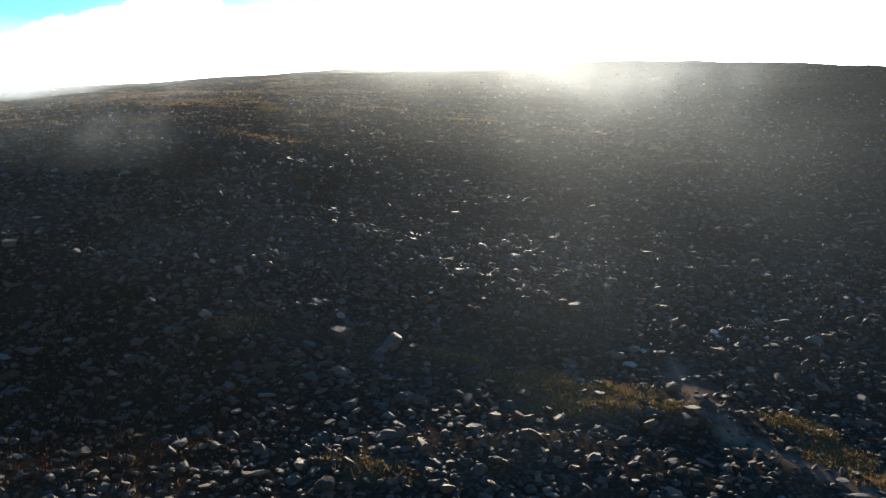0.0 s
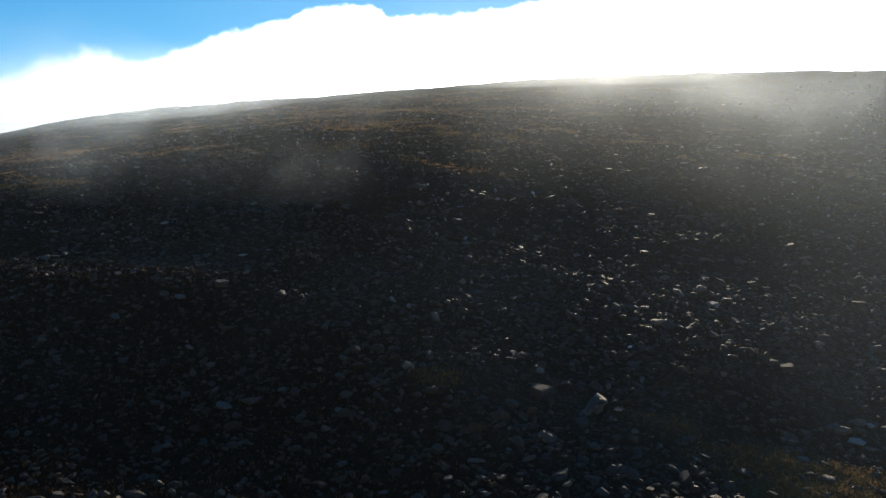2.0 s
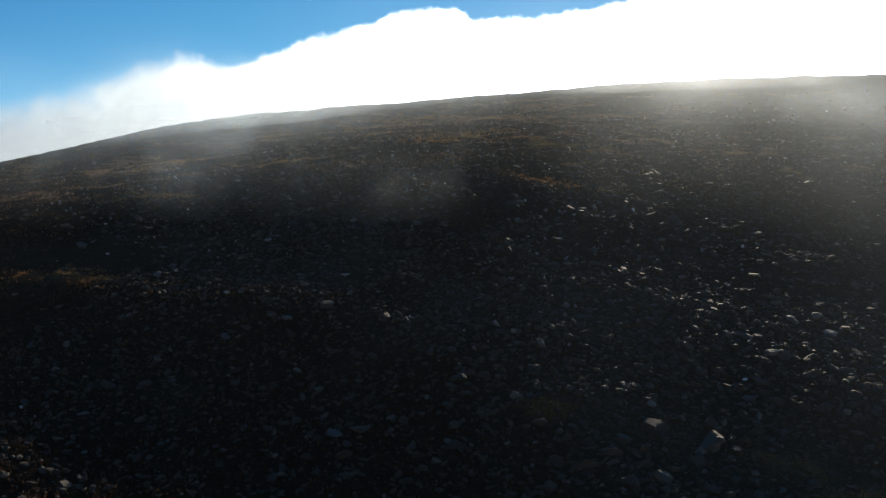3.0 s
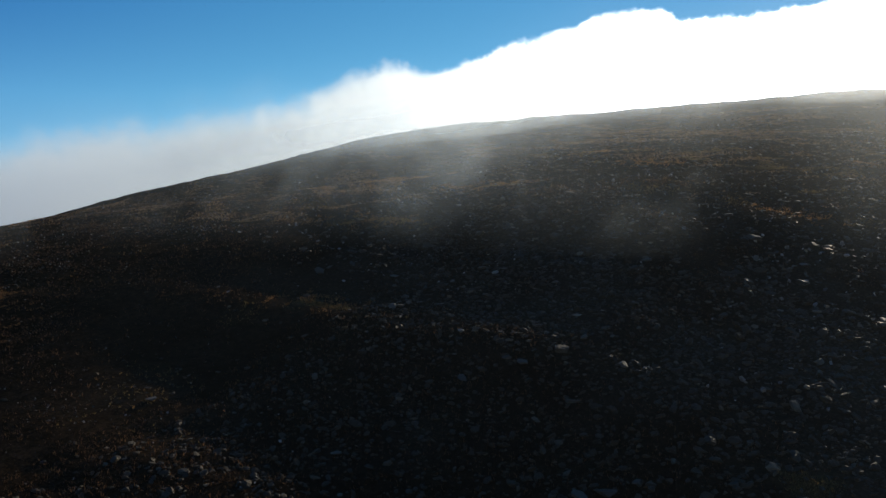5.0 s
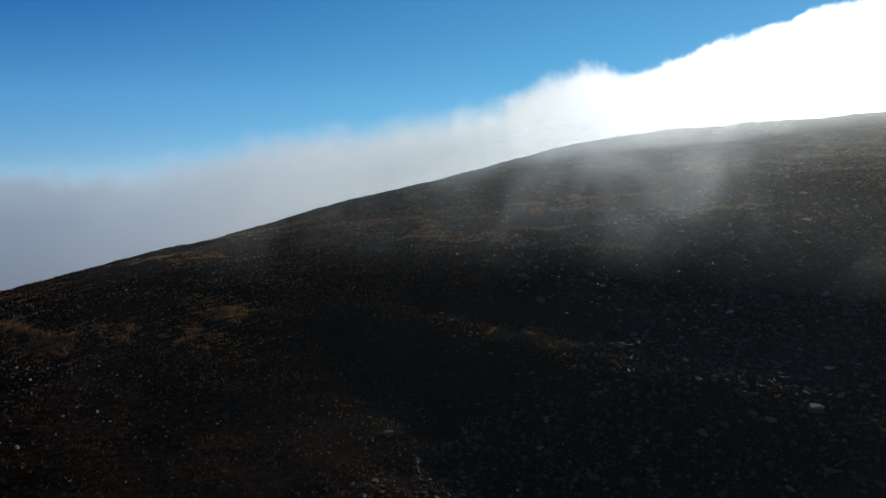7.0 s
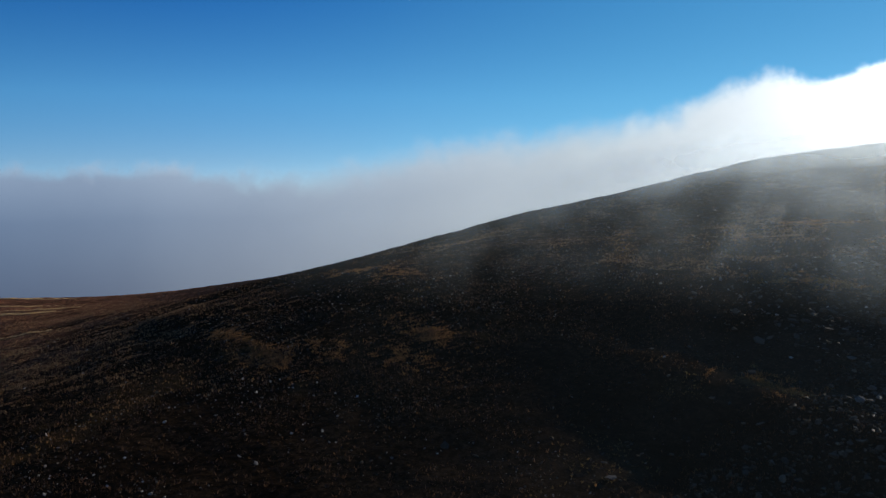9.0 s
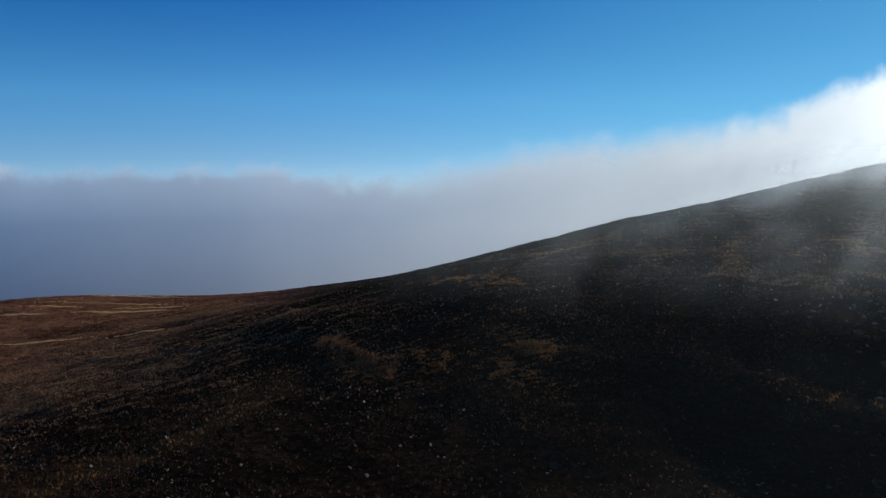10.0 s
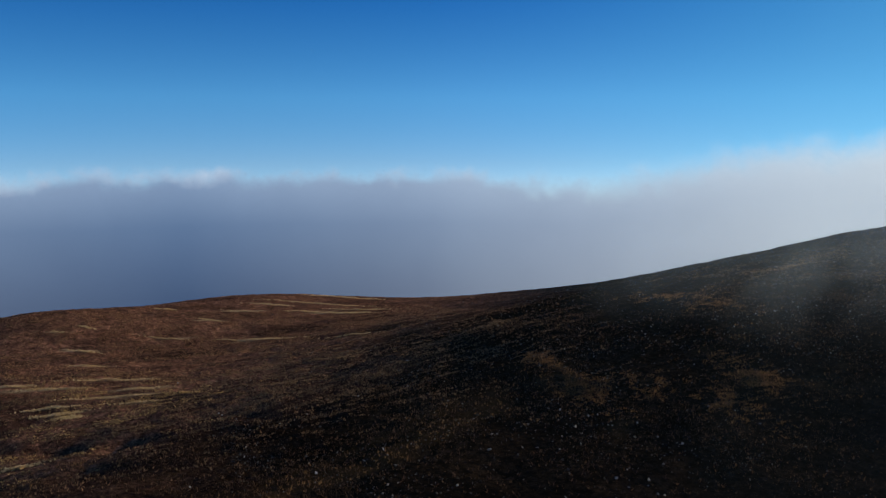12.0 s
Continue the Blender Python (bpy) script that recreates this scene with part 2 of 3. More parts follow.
def ground_material():
    """Peat, heather and straw grass, sorted by what grows where, with gravel on the track."""
    m, n, l, b = material("moor_ground")
    place = n.new("ShaderNodeNewGeometry").outputs["Position"]

    def layer(name):
        a = n.new("ShaderNodeAttribute")
        a.attribute_name = name
        return a.outputs["Fac"]
    fine, mid, wide = noise_node(n, l, 6.0, 6, 0.7, place), noise_node(n, l, 0.9, 5, 0.65, place), noise_node(n, l, 0.12, 4, 0.6, place)
    cells = n.new("ShaderNodeTexVoronoi")
    cells.inputs["Scale"].default_value = 3.2
    l.new(place, cells.inputs["Vector"])
    soil = ramp(n, l, fine, [(0.3, (0.026, 0.019, 0.0122)), (0.7, (0.062, 0.046, 0.03))])
    rubble = ramp(n, l, cells.outputs["Distance"], [(0.15, (1.25, 1.25, 1.25)), (0.55, (0.65, 0.65, 0.65))])
    soil = mix(n, l, 1.0, soil, rubble, "MULTIPLY")
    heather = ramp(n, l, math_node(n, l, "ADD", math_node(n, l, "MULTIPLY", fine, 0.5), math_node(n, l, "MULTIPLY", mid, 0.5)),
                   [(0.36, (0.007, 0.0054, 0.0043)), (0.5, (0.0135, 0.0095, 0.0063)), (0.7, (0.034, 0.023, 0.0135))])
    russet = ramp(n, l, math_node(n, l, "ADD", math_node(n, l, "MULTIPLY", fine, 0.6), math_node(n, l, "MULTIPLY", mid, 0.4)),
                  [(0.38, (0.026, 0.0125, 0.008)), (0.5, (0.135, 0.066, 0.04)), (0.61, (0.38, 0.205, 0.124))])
    clumps = ramp(n, l, noise_node(n, l, 2.1, 3, 0.6, place), [(0.4, (0.42, 0.4, 0.4)), (0.6, (1.35, 1.3, 1.25))])
    russet = mix(n, l, 0.75, russet, clumps, "MULTIPLY")
    level = n.new("ShaderNodeMapping")
    level.inputs["Scale"].default_value = (0.05, 0.05, 2.0)
    l.new(place, level.inputs["Vector"])
    bands = ramp(n, l, noise_node(n, l, 1.0, 9, 0.78, level.outputs[0]), [(0.38, (0.5, 0.48, 0.47)), (0.62, (1.2, 1.16, 1.1))])
    russet = mix(n, l, 1.0, russet, bands, "MULTIPLY")
    gaps = ramp(n, l, noise_node(n, l, 1.5, 4, 0.65, place), [(0.4, (0.3, 0.3, 0.32)), (0.62, (1.35, 1.2, 1.1))])
    heather = mix(n, l, 1.0, heather, gaps, "MULTIPLY")
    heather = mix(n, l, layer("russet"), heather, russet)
    straw = ramp(n, l, fine, [(0.3, (0.13, 0.058, 0.017)), (0.7, (0.42, 0.24, 0.08))])
    gravel = ramp(n, l, fine, [(0.3, (0.075, 0.048, 0.03)), (0.7, (0.18, 0.122, 0.078))])
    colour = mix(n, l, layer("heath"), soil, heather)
    dapple = ramp(n, l, wide, [(0.35, (0.55, 0.55, 0.6)), (0.65, (1.2, 1.15, 1.1))])
    colour = mix(n, l, 1.0, colour, dapple, "MULTIPLY")
    colour = mix(n, l, math_node(n, l, "MULTIPLY", layer("grass"), 0.3), colour, straw)
    bleached = ramp(n, l, fine, [(0.3, (0.24, 0.15, 0.07)), (0.7, (0.5, 0.38, 0.21))])
    colour = mix(n, l, layer("pale"), colour, bleached)
    colour = mix(n, l, layer("track"), colour, gravel)
    l.new(colour, b.inputs["Base Color"])
    b.inputs["Roughness"].default_value = 0.95
    b.inputs["Specular IOR Level"].default_value = 0.0
    bump(n, l, math_node(n, l, "ADD", fine, mid), 0.45, 0.12, b)
    return m


def plant_material(name, dark, light, even=1.0):
    m, n, l, b = material(name)
    varied = n.new("ShaderNodeNewGeometry").outputs["Random Per Island"]
    varied = math_node(n, l, "POWER", varied, even)
    l.new(ramp(n, l, varied, [(0.0, dark), (1.0, light)]), b.inputs["Base Color"])
    b.inputs["Roughness"].default_value = 0.85
    b.inputs["Specular IOR Level"].default_value = 0.08
    thin = n.new("ShaderNodeBsdfTranslucent")
    l.new(ramp(n, l, varied, [(0.0, dark), (1.0, light)]), thin.inputs[0])
    both = n.new("ShaderNodeMixShader")
    both.inputs[0].default_value = 0.52
    l.new(b.outputs[0], both.inputs[1])
    l.new(thin.outputs[0], both.inputs[2])
    l.new(both.outputs[0], n["Material Output"].inputs["Surface"])
    return m


def cloud_material():
    """Low cloud: bright where the sun stands behind it, blue-grey in its own shade, ragged along its top."""
    m, n, l, b = material("low_cloud")
    n.remove(b)
    def layer(name):
        a = n.new("ShaderNodeAttribute")
        a.attribute_name = name
        return a.outputs["Fac"]
    place = n.new("ShaderNodeNewGeometry").outputs["Position"]
    depth, sunward = layer("below_top"), layer("sunward")
    billow = noise_node(n, l, 0.05, 5, 0.6, place)
    wisp = noise_node(n, l, 0.0101, 5, 0.55, place)
    lump = math_node(n, l, "ADD", math_node(n, l, "MULTIPLY_ADD", billow, 1.8, -0.9), math_node(n, l, "MULTIPLY_ADD", wisp, 0.8, -0.4))
    density = math_node(n, l, "ADD", depth, math_node(n, l, "MULTIPLY", lump, layer("ragged")))
    soft = n.new("ShaderNodeMapRange")
    soft.interpolation_type = "SMOOTHERSTEP"
    l.new(density, soft.inputs["Value"])
    soft.inputs["From Min"].default_value = -0.25
    l.new(layer("softness"), soft.inputs["From Max"])
    shade = ramp(n, l, math_node(n, l, "MULTIPLY", depth, 0.12), [(0.0, (0.33, 0.45, 0.62)), (0.12, (0.18, 0.275, 0.44)), (0.45, (0.082, 0.15, 0.285)), (1.0, (0.03, 0.066, 0.152))])
    tuft = ramp(n, l, math_node(n, l, "SUBTRACT", noise_node(n, l, 0.017, 4, 0.55, place), math_node(n, l, "MULTIPLY", depth, 0.12)), [(0.44, (0, 0, 0)), (0.66, (1, 1, 1))])
    shade = mix(n, l, math_node(n, l, "MULTIPLY", tuft, 0.6), shade, (0.56, 0.64, 0.78))
    lit = mix(n, l, sunward, shade, (1.12, 1.22, 1.36))
    uneven = math_node(n, l, "MULTIPLY_ADD", sunward, -0.35, 0.35)
    mottled = mix(n, l, uneven, lit, ramp(n, l, wisp, [(0.3, (0.75, 0.78, 0.84)), (0.7, (1.1, 1.1, 1.1))]), "MULTIPLY")
    mottled = mix(n, l, 1.0, mottled, ramp(n, l, sunward, [(0.0, (1, 1, 1)), (0.12, (1.0, 1.01, 0.99)), (0.4, (0.98, 1.0, 0.94)), (1.0, (1, 1, 1))]), "MULTIPLY")
    glow = n.new("ShaderNodeEmission")
    l.new(mottled, glow.inputs["Color"])
    l.new(math_node(n, l, "MULTIPLY_ADD", layer("sun_glow"), 16.0, 0.616), glow.inputs["Strength"])
    # the sun pierces the thin cloud in front of it
    cover = math_node(n, l, "MULTIPLY", soft.outputs[0], math_node(n, l, "MULTIPLY_ADD", layer("sun_glow"), -0.92, 1.0))
    clear = n.new("ShaderNodeBsdfTransparent")
    both = n.new("ShaderNodeMixShader")
    l.new(cover, both.inputs[0])
    l.new(clear.outputs[0], both.inputs[1])
    l.new(glow.outputs[0], both.inputs[2])
    l.new(both.outputs[0], n["Material Output"].inputs["Surface"])
    return m


ROCK = rock_material("scree_granite", (0.026, 0.0205, 0.013), (0.058, 0.047, 0.031), (0.085, 0.072, 0.05))
BOULDER = rock_material("boulder_granite", (0.036, 0.029, 0.02), (0.074, 0.061, 0.043), (0.11, 0.096, 0.072), island=False)
GROUND = ground_material()
STRAW_BLADES = plant_material("straw_grass", (0.085, 0.041, 0.015), (0.35, 0.18, 0.068))
TAN_BLADES = plant_material("tawny_grass", (0.066, 0.039, 0.02), (0.27, 0.17, 0.09))
MOSS_BLADES = plant_material("olive_moss", (0.045, 0.034, 0.014), (0.22, 0.145, 0.058))
HEATHER = plant_material("dry_heather", (0.013, 0.009, 0.007), (0.19, 0.1, 0.05), 3.7)
BLEACHED = plant_material("bleached_grass", (0.36, 0.24, 0.11), (0.76, 0.56, 0.29))
GOLDEN_BLADES = plant_material("golden_straw", (0.18, 0.1, 0.038), (0.6, 0.39, 0.16))
# paler than the granite: sunlit glints put into the stones' colour
GLINT_STONE = rock_material("glint_stone", (0.06, 0.052, 0.043), (0.24, 0.215, 0.185), (0.36, 0.33, 0.27))
GLINT_GRIT = rock_material("glint_grit", (0.02, 0.017, 0.014), (0.09, 0.08, 0.068), (0.13, 0.12, 0.1), pale=3.4, share=0.2)
SLAB = rock_material("pale_slab", (0.05, 0.042, 0.031), (0.12, 0.103, 0.079), (0.18, 0.16, 0.125))
RUSSET = plant_material("russet_grass", (0.05, 0.022, 0.012), (0.46, 0.25, 0.125), 1.9)
CLOUD = cloud_material()


# ---- helpers for meshes ----
def fast_mesh(name, verts, tris, mat, smooth=False):
    """A triangle mesh from arrays."""
    me = bpy.data.meshes.new(name)
    me.vertices.add(len(verts))
    me.vertices.foreach_set("co", np.asarray(verts, np.float32).ravel())
    me.loops.add(len(tris) * 3)
    me.loops.foreach_set("vertex_index", np.asarray(tris, np.int32).ravel())
    me.polygons.add(len(tris))
    me.polygons.foreach_set("loop_start", np.arange(0, len(tris) * 3, 3, dtype=np.int32))
    me.polygons.foreach_set("use_smooth", np.full(len(tris), smooth))
    me.update(calc_edges=True)
    me.materials.append(mat)
    return me


def float_layer(me, name, values):
    me.attributes.new(name, "FLOAT", "POINT").data.foreach_set("value", np.asarray(values, np.float32).ravel())


def grid_tris(nx, ny):
    i = (np.arange(nx - 1)[:, None] * ny + np.arange(ny - 1)[None]).ravel()
    return np.concatenate([np.stack([i, i + ny, i + ny + 1], 1), np.stack([i, i + ny + 1, i + 1], 1)])


# ---- ground: one sheet to the horizon ----
def spread(lo, hi, fine, reach):
    """Even steps from lo to hi, then wider and wider ones out to reach."""
    mid = np.arange(lo, hi + fine / 2, fine)
    out = np.cumsum(fine * 1.16 ** np.arange(1, 80))
    out = out[out < reach]
    return np.concatenate([lo - out[::-1], mid, hi + out])


gx, gy = spread(-285, 95, 1.0, 4400), spread(-60, 300, 1.0, 4400)
GX, GY = np.meshgrid(gx, gy, indexing="ij")
GX, GY = GX.ravel(), GY.ravel()
ground_me = fast_mesh("ground", np.stack([GX, GY, ground_z(GX, GY)], 1), grid_tris(len(gx), len(gy)), GROUND, True)
float_layer(ground_me, "heath", np.maximum(heathy(GX, GY), brown_ground(GX, GY) * ((GX > -90) & (GX < 50) & (GY < 120) & (GY > 0))))
float_layer(ground_me, "grass", grassy(GX, GY))
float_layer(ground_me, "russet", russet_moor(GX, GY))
float_layer(ground_me, "pale", pale(GX, GY))
float_layer(ground_me, "track", track_near(GX, GY))
ground = tagged(new("ground", ground_me), "dark peat hillside with brown heather and straw grass", "ground", kind="structure")

# ---- low cloud behind the hill, far enough off to stand still ----
CLOUD_TOP = [(-70, 9.0), (-34, 9.2), (-24, 9.0), (-20, 10.3), (0, 10.3), (3, 8.6), (9, 7.7), (13.1, 7.5), (14.2, 8.2), (17, 8.2), (21.5, 6.7), (23.6, 6.6), (25.5, 5.5), (29.6, 4.3), (30.4, 5.1), (32.6, 5.2), (33.6, 4.8),
             (37, 3.4), (40, 2.8), (46, 1.9), (53, 1.1), (59, -0.3), (64, -0.9), (75, -0.8), (100, -0.8), (130, 2.0), (160, 5.0), (230, 6.0), (290, 9.0)]


def cloud_bank():
    az = np.arange(-70, 290.1, 0.8)
    el = np.concatenate([np.arange(-16, -4, 1.0), np.arange(-4, 11.6, 0.4)])
    top = np.interp(az, *np.array(CLOUD_TOP).T)
    A, E = np.meshgrid(az, el, indexing="ij")
    T = np.repeat(top[:, None], len(el), 1)
    R = 520.0
    a, e = np.radians(A.ravel()), np.radians(E.ravel())
    verts = np.stack([-np.sin(a) * R - 10, np.cos(a) * R, np.tan(e) * R + 28], 1)
    me = fast_mesh("cloud_bank", verts, grid_tris(len(az), len(el)), CLOUD, True)
    off = np.abs((A + SUN_AZ + 180) % 360 - 180).ravel()
    float_layer(me, "below_top", (T - E).ravel())
    # beyond 115 degrees: unseen bright cloud behind the camera, added as neutral fill light
    float_layer(me, "sunward", np.interp(off, [14, 28, 38, 48, 62, 76, 92, 115, 150, 180], [1.0, 0.92, 0.55, 0.36, 0.21, 0.09, 0.02, 0.08, 0.8, 0.95]))
    float_layer(me, "sun_glow", np.exp(-(off / 15) ** 2))
    float_layer(me, "ragged", 0.9 + 0.5 * step(28, 45, off))
    float_layer(me, "softness", 0.7 + 2.4 * step(28, 48, off) - 1.7 * step(58, 78, off))
    return tagged(new("backdrop", me), "bank of low white and blue-grey cloud", "cloud", kind="structure")


cloud_bank()


# ---- stones ----
def ico(level):
    """Corners and triangles of a ball."""
    bm = bmesh.new()
    bmesh.ops.create_icosphere(bm, subdivisions=level, radius=1.0)
    v = np.array([p.co[:] for p in bm.verts])
    t = np.array([[p.index for p in f.verts] for f in bm.faces])
    bm.free()
    return v, t


def stone_shape(seed, level, cuts, flat=0.9):
    """An angular block: a ball cut flat on several sides and knocked about."""
    r = np.random.default_rng(seed)
    v, t = ico(level)
    v = v * (1 + 0.12 * r.standard_normal((len(v), 1)))
    for _ in range(cuts):
        way = r.standard_normal(3)
        way /= np.linalg.norm(way)
        over = np.maximum(v @ way - r.uniform(0.35, 0.7), 0)
        v = v - over[:, None] * way
    over = np.maximum(v[:, 2] - r.uniform(0.4, 0.7), 0)
    v[:, 2] -= over * flat
    return v, t


def turned(n, r, tilt):
    """n random turns: any heading, tilted by about that many radians."""
    a, b, c = r.uniform(0, 2 * np.pi, n), r.normal(0, tilt, n), r.normal(0, tilt, n)
    ca, sa, cb, sb, cc, sc = np.cos(a), np.sin(a), np.cos(b), np.sin(b), np.cos(c), np.sin(c)
    m = np.empty((n, 3, 3))
    m[:, 0] = np.stack([ca * cb, ca * sb * sc - sa * cc, ca * sb * cc + sa * sc], 1)
    m[:, 1] = np.stack([sa * cb, sa * sb * sc + ca * cc, sa * sb * cc - ca * sc], 1)
    m[:, 2] = np.stack([-sb, cb * sc, cb * cc], 1)
    return m


def strew(name, x, y, size, shapes, mat, seed, flat=(0.6, 0.85, 0.35, 0.7), sink=0.2, tilt=0.28):
    """Many stones in one mesh: stone k lies at x, y with half-length size."""
    r = np.random.default_rng(seed)
    n = len(x)
    turn = turned(n, r, tilt)
    stretch = np.stack([size, size * r.uniform(flat[0], flat[1], n), size * r.uniform(flat[2], flat[3], n)], 1)
    z = ground_z(x, y) + stretch[:, 2] * (0.55 - sink)
    which = r.integers(0, len(shapes), n)
    verts, tris, start = [], [], 0
    for k, (v, t) in enumerate(shapes):
        pick = np.where(which == k)[0]
        p = np.einsum("nij,nvj->nvi", turn[pick], v[None] * stretch[pick][:, None, :])
        p += np.stack([x[pick], y[pick], z[pick]], 1)[:, None, :]
        verts.append(p.reshape(-1, 3))
        tris.append((t[None] + (np.arange(len(pick)) * len(v))[:, None, None] + start).reshape(-1, 3))
        start += len(pick) * len(v)
    return new(name, fast_mesh(name, np.concatenate(verts), np.concatenate(tris), mat))


def rocky(x, y):
    """How thickly stones lie, 0 to 1."""
    bare = 1 - 0.97 * heathy(x, y)
    bare = bare * (1 - 0.8 * grassy(x, y)) * (1 - 0.75 * track_near(x, y)) * (1 - 0.75 * step(0.3, 0.6, patch(x, y, GRASS_NEAR)))
    return np.clip(bare * (1 - 0.72 * brown_ground(x, y)) * (0.78 + 0.5 * fbm(x, y, 14, 3)), 0, 1)


def scattered(n, x0, x1, y0, y1, r, weight):
    x, y = r.uniform(x0, x1, n), r.uniform(y0, y1, n)
    keep = r.random(n) < weight(x, y)
    return x[keep], y[keep]


NEAR_SHAPES = [stone_shape(100 + k, 2, 8, 0.35) for k in range(10)]
FAR_SHAPES = [stone_shape(200 + k, 1, 4) for k in range(10)]
OCTA = (np.array([(1, 0, 0), (0, 1, 0), (-1, 0, 0), (0, -1, 0), (0, 0, 1), (0, 0, -1)], float), np.array([(0, 1, 4), (1, 2, 4), (2, 3, 4), (3, 0, 4), (1, 0, 5), (2, 1, 5), (3, 2, 5), (0, 3, 5)]))
TINY_SHAPES = [(OCTA[0] * np.random.default_rng(400 + k).uniform(0.6, 1.2, (6, 1)), OCTA[1]) for k in range(8)]
r = np.random.default_rng(11)
x, y = scattered(8200, -50, 48, 26, 76, r, rocky)
half = np.clip(r.lognormal(-1.08, 0.36, len(x)), 0.18, 0.8) * (0.72 + 0.28 * step(-34, -8, x))
close = (x > -8) & (x < 26) & (y < 44.5) & (half > 0.27)   # the foot of the scree: stones of their own
close &= np.cumsum(close) <= 300
near_scree = strew("near_scree", x[~close], y[~close], half[~close], NEAR_SHAPES, ROCK, 12, flat=(0.6, 0.95, 0.36, 0.7), sink=0.4, tilt=0.34)
tagged(near_scree, "grey angular granite stones lying in a thick scree", "scree", kind="stuff")
CLOSE_STONES = [v[close] for v in (x, y, half)]
x, y = scattered(23000, -52, 48, 26, 80, r, lambda x, y: np.sqrt(rocky(x, y)))
rubble = strew("rubble", x, y, np.clip(r.lognormal(-1.62, 0.36, len(x)), 0.1, 0.42), FAR_SHAPES, ROCK, 14, flat=(0.6, 0.9, 0.35, 0.65), sink=0.3, tilt=0.35)
tagged(rubble, "small dark stones filling the gaps of the scree", "rubble", kind="stuff")
x, y = scattered(66000, -70, 95, 70, 205, r, lambda x, y: rocky(x, y) * (0.35 + 0.65 * (1 - step(110, 190, y))) * (1 - ((x > -50) & (x < 48) & (y < 76))))
upper_scree = strew("upper_scree", x, y, np.clip(r.lognormal(-1.3, 0.42, len(x)), 0.15, 0.85) * (1 - 0.3 * step(150, 225, y)), FAR_SHAPES, ROCK, 13, flat=(0.55, 0.9, 0.28, 0.55), sink=0.25, tilt=0.3)
tagged(upper_scree, "dark grey stones covering the upper hillside", "scree", kind="stuff")
x, y = scattered(50000, -250, -50, 10, 262, r, lambda x, y: rocky(x, y))
side_scree = strew("side_scree", x, y, np.clip(r.lognormal(-1.5, 0.45, len(x)), 0.12, 0.8) * (0.6 + 0.4 * step(-75, -35, x)), FAR_SHAPES, ROCK, 16)
tagged(side_scree, "scattered dark stones on the shoulder of the hill", "scree", kind="stuff")
x, y = scattered(14000, -80, 95, 60, 190, r, lambda x, y: np.clip(0.12 + 0.9 * fbm(x + 70, y + 12, 13, 3), 0.02, 0.5))
perched = strew("perched_stones", x, y, np.clip(r.lognormal(-1.75, 0.4, len(x)), 0.1, 0.4), FAR_SHAPES, GLINT_STONE, 18, flat=(0.4, 0.8, 0.35, 0.8), sink=-0.5, tilt=0.5)
tagged(perched, "small pale stones standing proud of the scree", "stones", kind="stuff")
# tiny stones in the heather whose pale colour stands in for sunlit glints
x, y = scattered(60000, -125, -38, 0, 112, r, lambda x, y: np.clip(0.04 + 0.8 * fbm(x + 22, y + 9, 8, 3), 0.01, 0.4))
grit = strew("grit", x, y, np.clip(r.lognormal(-2.5, 0.4, len(x)), 0.05, 0.2), TINY_SHAPES, GLINT_GRIT, 19, flat=(0.4, 0.8, 0.4, 0.9), sink=-0.4, tilt=0.7)
tagged(grit, "small stones coloured pale as glints in dark heather", "stones", kind="stuff")
# flat slabs that lie level and catch the low light
x, y = scattered(9000, -75, 95, 38, 215, r, lambda x, y: np.clip(1 - 0.6 * heathy(x, y), 0, 1) * np.clip(0.14 + 0.8 * fbm(x + 12, y * 1.6, 9, 3), 0.02, 0.5))
slabs = strew("slabs", x, y, np.clip(r.lognormal(-0.95, 0.35, len(x)), 0.2, 0.85), FAR_SHAPES, SLAB, 17, flat=(0.4, 0.8, 0.2, 0.36), sink=-0.35, tilt=0.1)
tagged(slabs, "pale flat stone slabs lying level on the slope", "slabs", kind="stuff")
x, y = scattered(16000, -230, -40, -35, 160, r, lambda x, y: heathy(x, y) * np.clip(0.35 + 0.6 * fbm(x, y, 18, 3), 0, 1) * step(-20, 30, y + 0.3 * (x + 110)))
moor_stones = strew("moor_stones", x, y, np.clip(r.lognormal(-2.4, 0.42, len(x)), 0.05, 0.26), FAR_SHAPES, GLINT_STONE, 15, flat=(0.45, 0.85, 0.3, 0.6), tilt=0.6)
tagged(moor_stones, "small grey stones scattered through the heather", "stones", kind="stuff")

# boulders that stand out: x, y, half-length
BOULDERS = [(-8.6, 52.0, 0.75), (-7.0, 53.9, 1.2), (-3.5, 53.8, 1.1), (-6.0, 49.0, 0.8), (-1.6, 46.9, 0.95), (1.9, 66.9, 0.9), (-17.0, 82.1, 0.9), (-13.0, 79.0, 0.9), (-31.5, 60.0, 0.85),
            (-26.9, 60.4, 0.8), (-36.4, 56.2, 0.6), (-21.0, 58.0, 0.7), (1.7, 43.7, 0.7), (7.8, 41.3, 0.8), (28.4, 62.4, 1.3), (27.2, 65.7, 1.0), (-0.6, 69.1, 0.8), (17.2, 88.7, 0.9),
            (-55.0, 69.0, 0.5), (-44.8, 60.5, 0.5), (-22.6, 90.7, 0.9), (-53.5, 50.0, 0.4), (14.6, 46.9, 0.9), (16.0, 46.6, 0.75), (-40.5, 122.0, 0.7)]


